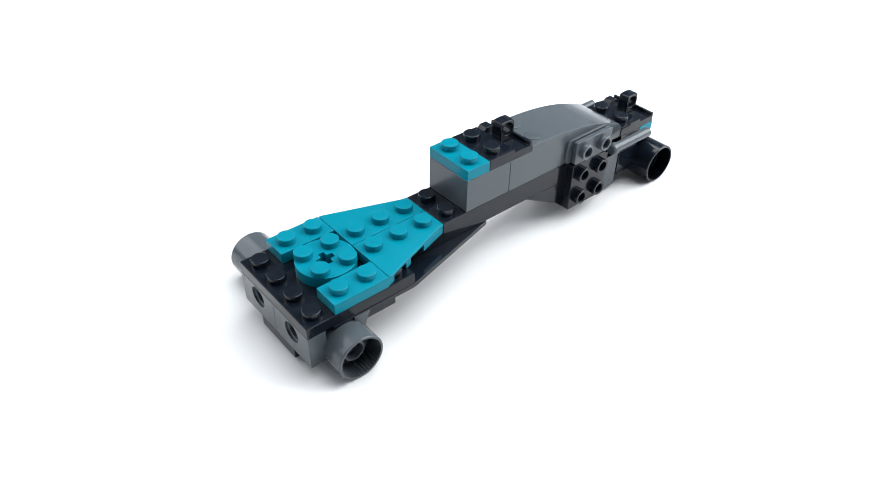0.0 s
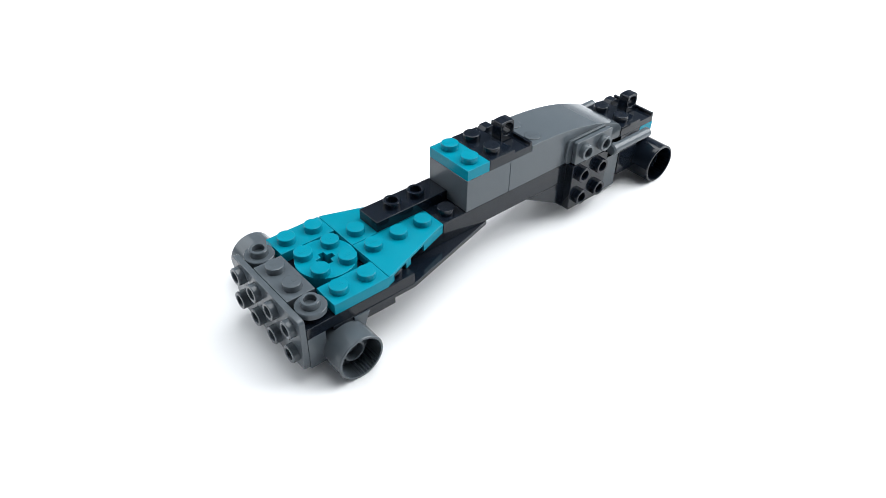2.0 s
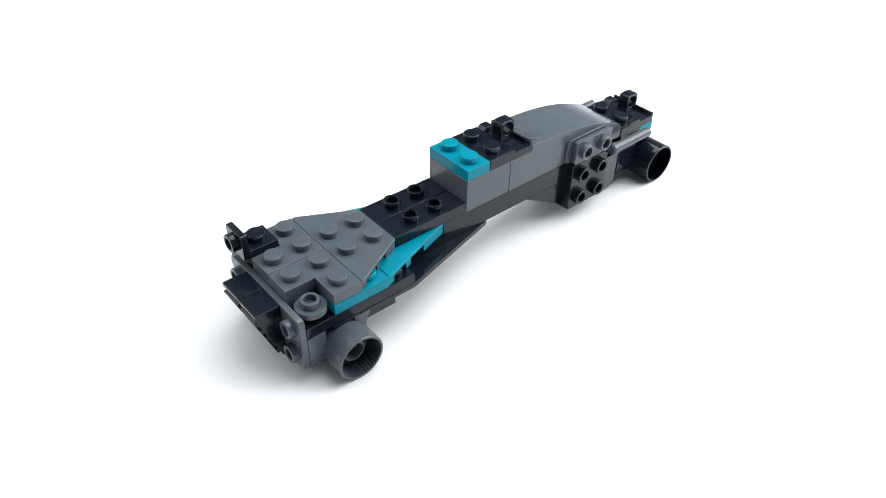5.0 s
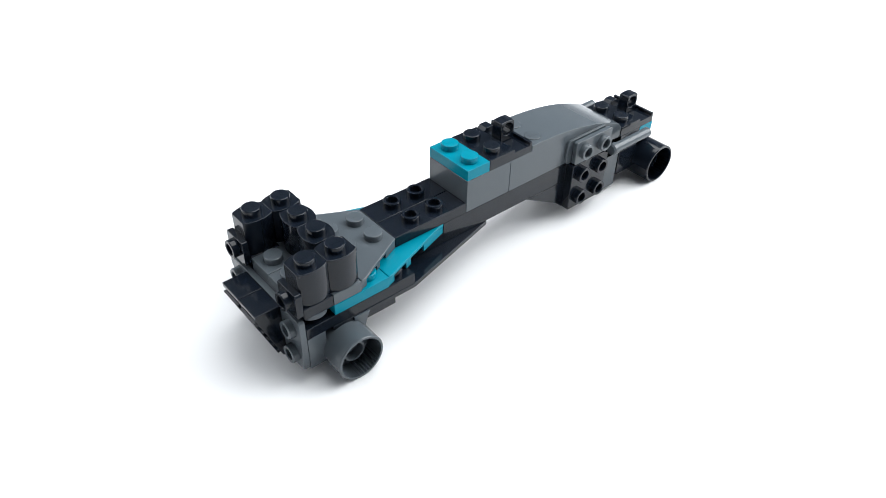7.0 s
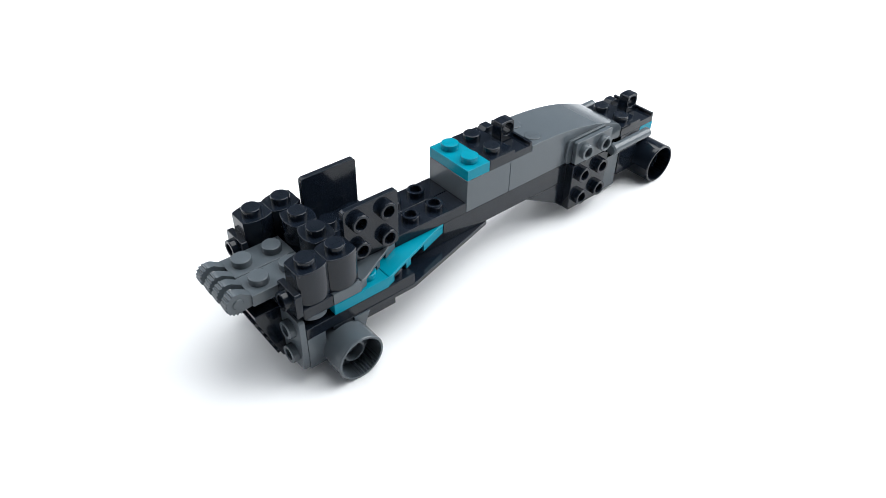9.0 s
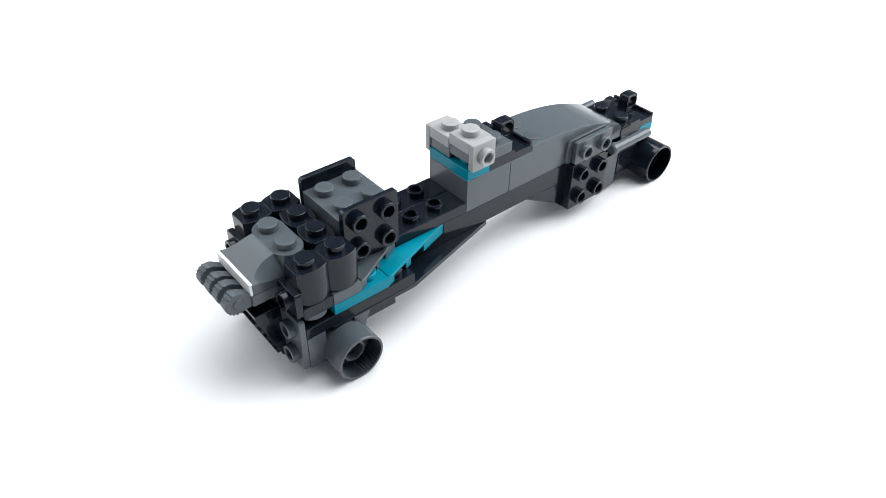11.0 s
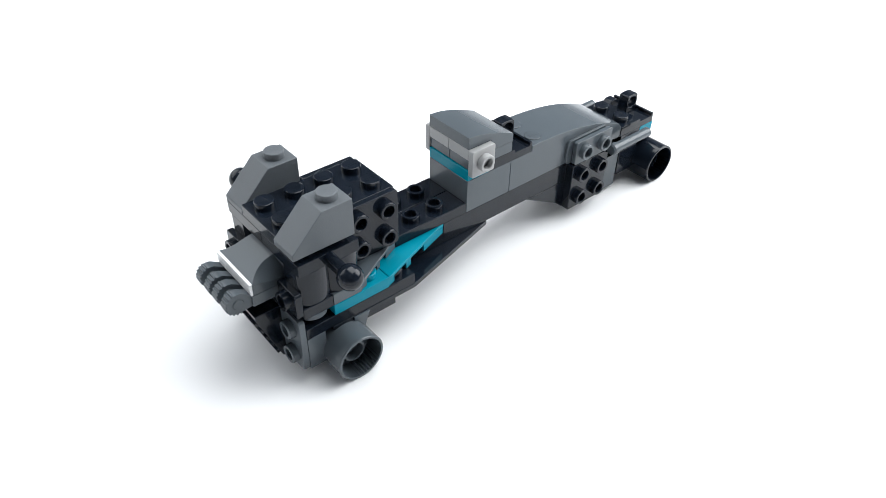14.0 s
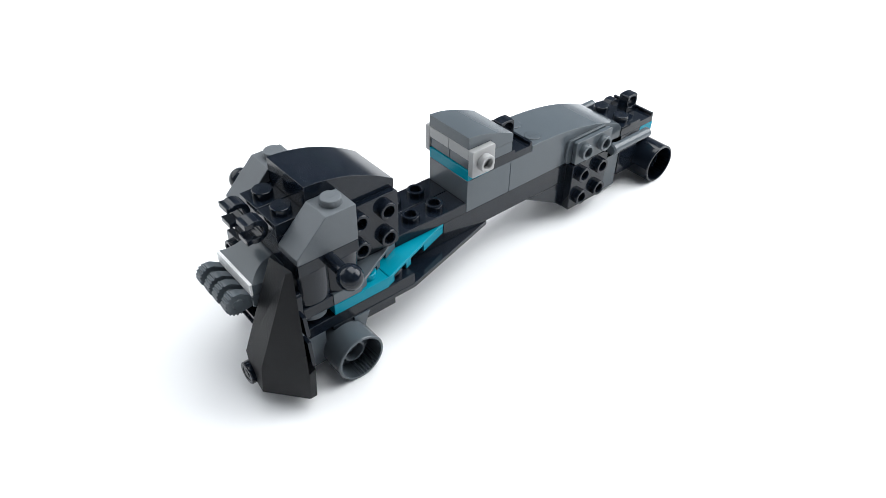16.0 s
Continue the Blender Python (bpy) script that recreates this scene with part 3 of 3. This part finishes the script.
def small_slope():
    t = thing("curved_slope", "small dark grey curved slope", "toy brick", (8 * U, 0, 7.15 * P))
    prof = [(7, 7.17), (8, 7.17), (8.02, 6.17), (9, 6.17), (9, 6.9)]
    for i in range(1, 13):
        a = i / 12
        prof.append((9 - 2.0 * a, 6.9 + 1.35 * math.sin(a * math.pi / 2 * 0.98) ** 1.0))
    bm = bmesh.new()
    prism(bm, [(x * U, z * P) for x, z in prof], "y", -U + GAP, U - GAP)
    part("body", bm, GREY, t, "", 0.12)
    return t


def support_plate():
    t = thing("plate", "dark grey plate with two studs behind the light grey bricks", "toy brick", (8.5 * U, 0, 5.15 * P))
    block(t, "body", GREY, 8, 9, -1, 1, 5.15, 6.15)
    return t


def ball_plate(s):
    t = thing("ball_plate", "black square plate with a ball joint on an arm", "toy brick", (U, s * U, 5 * P), "ball joint plates at the front")
    y0, y1 = (0, 2) if s > 0 else (-2, 0)
    bm = bmesh.new()
    X0, X1, Y0, Y1 = GAP, 2 * U - GAP, y0 * U + GAP, y1 * U - GAP
    sq = [bm.verts.new(q) for q in ((X0, Y0, 6 * P), (X1, Y0, 6 * P), (X1, Y1, 6 * P), (X0, Y1, 6 * P))]
    h = [bm.verts.new(q) for q in ring_pts((U, s * U, 6 * P), "z", 2.4, 0, 24)]
    edges = [bm.edges.new((sq[i], sq[(i + 1) % 4])) for i in range(4)] + [bm.edges.new((h[i], h[(i + 1) % 24])) for i in range(24)]
    bmesh.ops.triangle_fill(bm, use_beauty=True, edges=edges)
    for loop in (sq, h):
        low = [bm.verts.new((v.co.x, v.co.y, 5 * P + 0.02)) for v in loop]
        for i in range(len(loop)):
            j = (i + 1) % len(loop)
            bm.faces.new((loop[i], loop[j], low[j], low[i]))
    b = part("body", bm, BLACK, t, "", 0.12)
    for x in (0.5, 1.5):
        for y in (0.5, 1.5):
            stud(b, x, s * y, 6)
    bm = bmesh.new()
    cz = 5.5 * P
    lathe(bm, (U, s * 2 * U, cz), "y", [(0, -0.3 * s), (1.75, -0.3 * s), (1.6, 0.5 * s), (1.55, 6.6 * s), (0, 6.6 * s)], 20)
    arm = part("arm", bm, BLACK, t, "", 0)
    bm = bmesh.new()
    bmesh.ops.create_uvsphere(bm, u_segments=32, v_segments=18, radius=3.05)
    for v in bm.verts:
        v.co += Vector((U, s * 3.0 * U, cz))
    part("ball", bm, BLACK, arm, "", 0)
    return t


def long_plate():
    t = thing("plate", "long black plate with eight studs on the top deck", "toy brick", (2 * U, 0, 6 * P))
    block(t, "body", BLACK, 0, 4, -1, 1, 6, 7)
    return t


def slope_brick(s):
    t = thing("slope_brick", "dark grey slope brick with one stud on top", "toy brick", (U, s * 1.5 * U, 6 * P), "slope bricks at the front corners")
    lo, hi = sorted((s * (U + GAP), s * (2 * U - GAP)))
    bm = bmesh.new()
    prism(bm, [(GAP, 6 * P + 0.02), (2 * U - GAP, 6 * P + 0.02), (2 * U - GAP, 9 * P), (1.02 * U, 9 * P), (GAP, 6.5 * P)], "y", lo, hi)
    b = part("body", bm, ROUGH, t)
    stud(b, 1.5, s * 1.5, 9)
    return t


def clip_plate(s):
    t = thing("clip_plate", "black plate with two studs and an open clip", "toy brick", (U, s * 4, 7 * P), "clip plates at the front")
    y0, y1 = (0, 1) if s > 0 else (-1, 0)
    block(t, "body", BLACK, 0, 2, y0, y1, 7, 8)
    cx, cz = -3.3, 7.62 * P
    out, inn = [], []
    for i in range(17):
        a = radians(-118 + 236 * i / 16)
        out.append((cx + 2.9 * math.cos(a), cz + 2.9 * math.sin(a)))
        inn.append((cx + 1.6 * math.cos(a), cz + 1.6 * math.sin(a)))
    # the open jaw with a blunt tip at each end
    jaw = out + [(cx - 2.55, cz + 2.75), (cx - 2.6, cz + 1.35)] + inn[::-1] + [(cx - 2.6, cz - 1.35), (cx - 2.55, cz - 2.75)]
    bm = bmesh.new()
    prism(bm, jaw, "y", s * 4 - 2.0, s * 4 + 2.0)
    part("clip", bm, BLACK, t, "open black clip", 0.15)
    return t


def hood():
    t = thing("curved_hood", "large glossy black curved hood slope", "toy brick", (2.5 * U, 0, 7 * P))
    prof = [(1, 8.02), (2.02, 8.02), (2.02, 7.0), (4, 7.0), (4, 7.65)]
    for i in range(1, 19):
        a = i / 18
        prof.append((4 - 3.0 * a, 10.06 - 2.41 * (1 - a) ** 2))
    bm = bmesh.new()
    prism(bm, [(x * U, z * P + (0.02 if z == 7.0 else 0)) for x, z in prof], "y", -U + GAP, U - GAP)
    part("body", bm, BLACK, t, "", 0.12)
    return t


def fender():
    t = thing("fender_wedge", "tall matt black wedge fender hung on the front corner", "toy brick", (-1.7, -12, 0))
    # the tall wedge over a wider foot, each with flat facets
    wedge = [(-3.2, -9.7, 19.9), (-3.6, -17.2, 20.0), (-2.5, -18.5, 21.1), (-12.0, -15.4, -4.6), (-5.2, -25.0, -3.3), (-12.4, -14.3, -13.6), (-5.4, -24.2, -12.3),
             (-11.8, -7.5, -5.4), (-11.4, -7.5, -14.2), (-2.6, -8.6, -14.5), (-2.6, -8.8, 17.0), (-2.6, -18.5, -14.4)]
    foot = [(-5.2, -25.0, -3.3), (-5.4, -24.2, -12.3), (-3.6, -25.3, -2.2), (-3.6, -24.3, -12.2), (-2.6, -19.0, -14.4), (-2.6, -19.0, -3.6), (-6.5, -20.0, -8.0)]
    bm = bmesh.new()
    for corners in (wedge, foot):
        bmesh.ops.convex_hull(bm, input=[bm.verts.new(q) for q in corners])
    bmesh.ops.dissolve_limit(bm, angle_limit=radians(4), verts=bm.verts, edges=bm.edges)
    b = part("body", bm, MATT, t, "", 0.2)
    # thin wall of the hollow back, cut into teeth
    for y, z0, z1 in ((-21.7, 4.2, 9.4), (-22.4, -4.6, 2.2)):
        bm = bmesh.new()
        prism(bm, [(y, z0), (y + 3.6, z0), (y + 3.6, z1), (y + 0.9, z1)], "x", -2.9, -1.9)
        part("rim", bm, BLACK, b, "", 0.12)
    bm = bmesh.new()
    lathe(bm, (-9.6, -8.6, -11.6), "x", [(0, 0.5), (2.9, 0.5), (2.9, -3.4), (2.65, -3.6), (1.9, -3.6), (1.8, -3.45), (1.1, -3.45), (1.0, -3.6), (0, -3.6)], 28)
    part("pin", bm, BLACK, b, "short round black pin", 0)
    return t


# ---- the order in which the pieces come ----
ORDER = []      # thing, the time it comes, the time it is pressed down, how it hovers before: a shift in mm and a turn


def comes(ob, t0, t1, shift=(0, 0, 1.75), turn=(0, 0, 0)):
    ORDER.append((ob, t0, t1, shift, turn))


comes(front_bracket(), 0.07, 0.3, (-0.4, 0.2, 1.75))
comes(round_piece(-1), 0.57, 0.8)
comes(round_piece(1), 1.07, 1.3)
comes(offset_plate(1), 1.57, 1.8)
comes(offset_plate(-1), 2.07, 2.3)
comes(wedge_piece(), 2.47, 2.8)
comes(corner_piece(1), 2.97, 3.3)
comes(corner_piece(-1), 3.47, 3.7)
comes(grille_piece(1), 3.97, 4.17, (-0.7, 0, -0.2), (0, 10.2, 0))
comes(grille_piece(-1), 4.4, 4.7, (-1.7, 0, 0))
comes(side_bracket(1), 4.9, 5.1)
comes(side_bracket(-1), 5.4, 5.6)
comes(log_brick("far"), 5.8, 6.03)
comes(log_brick("mid"), 6.27, 6.57, (0.6, 0, 1.2), (0, 16, 0))
comes(log_brick("near"), 6.77, 7.0)
comes(hinge_piece(1), 7.27, 7.5)
comes(hinge_piece(-1), 7.77, 8.0)
comes(face_bracket(1), 8.17, 8.5, (-1.2, 1.4, 2.6))
comes(face_bracket(-1), 8.67, 8.97)
comes(grey_brick(), 9.17, 9.47)
comes(nose_piece(), 9.9, 10.2)
comes(stud_bracket(1), 10.5, 10.8)
comes(stud_bracket(-1), 11.0, 11.45)
comes(support_plate(), 10.2, 10.45)
comes(small_slope(), 11.57, 11.8)
comes(ball_plate(-1), 12.07, 12.27)
comes(ball_plate(1), 12.47, 12.67)
comes(long_plate(), 12.98, 13.17)
comes(slope_brick(1), 13.47, 13.7, (-0.5, 0.0, 2.0), (-14, -5, -7))
comes(slope_brick(-1), 13.97, 14.2, (-0.9, -0.1, 1.9))
comes(clip_plate(1), 14.37, 14.6)
comes(clip_plate(-1), 14.77, 15.1)
comes(hood(), 15.37, 15.6)
comes(fender(), 15.87, 16.0, (-0.01, 0, 0))


def motions():
    """Each piece waits on the table behind the camera, is set above its place and then pressed down."""
    for k, (ob, t0, t1, shift, turn) in enumerate(ORDER):
        h = HOME[ob]
        wait = pose(-0.40 + 0.05 * (k % 7), -0.52 + 0.05 * (k // 7), (-LOW[ob] + 0.02) / 1000)
        at = pose(h.x / 1000, h.y / 1000, (h.z + G) / 1000)
        over = pose((h.x + shift[0]) / 1000, (h.y + shift[1]) / 1000, (h.z + G + shift[2]) / 1000, *turn)
        rows = [(0.0, wait), (t0 - 0.034, wait), (t0, over), (t1 - 0.034, over), (t1, at)]
        if t0 - 0.034 < 0.05:
            rows.pop(1)
            rows[0] = (0.0, wait)
        if t1 < 16.0:
            rows.append((16.0, at))
        walk(ob, rows)


motions()
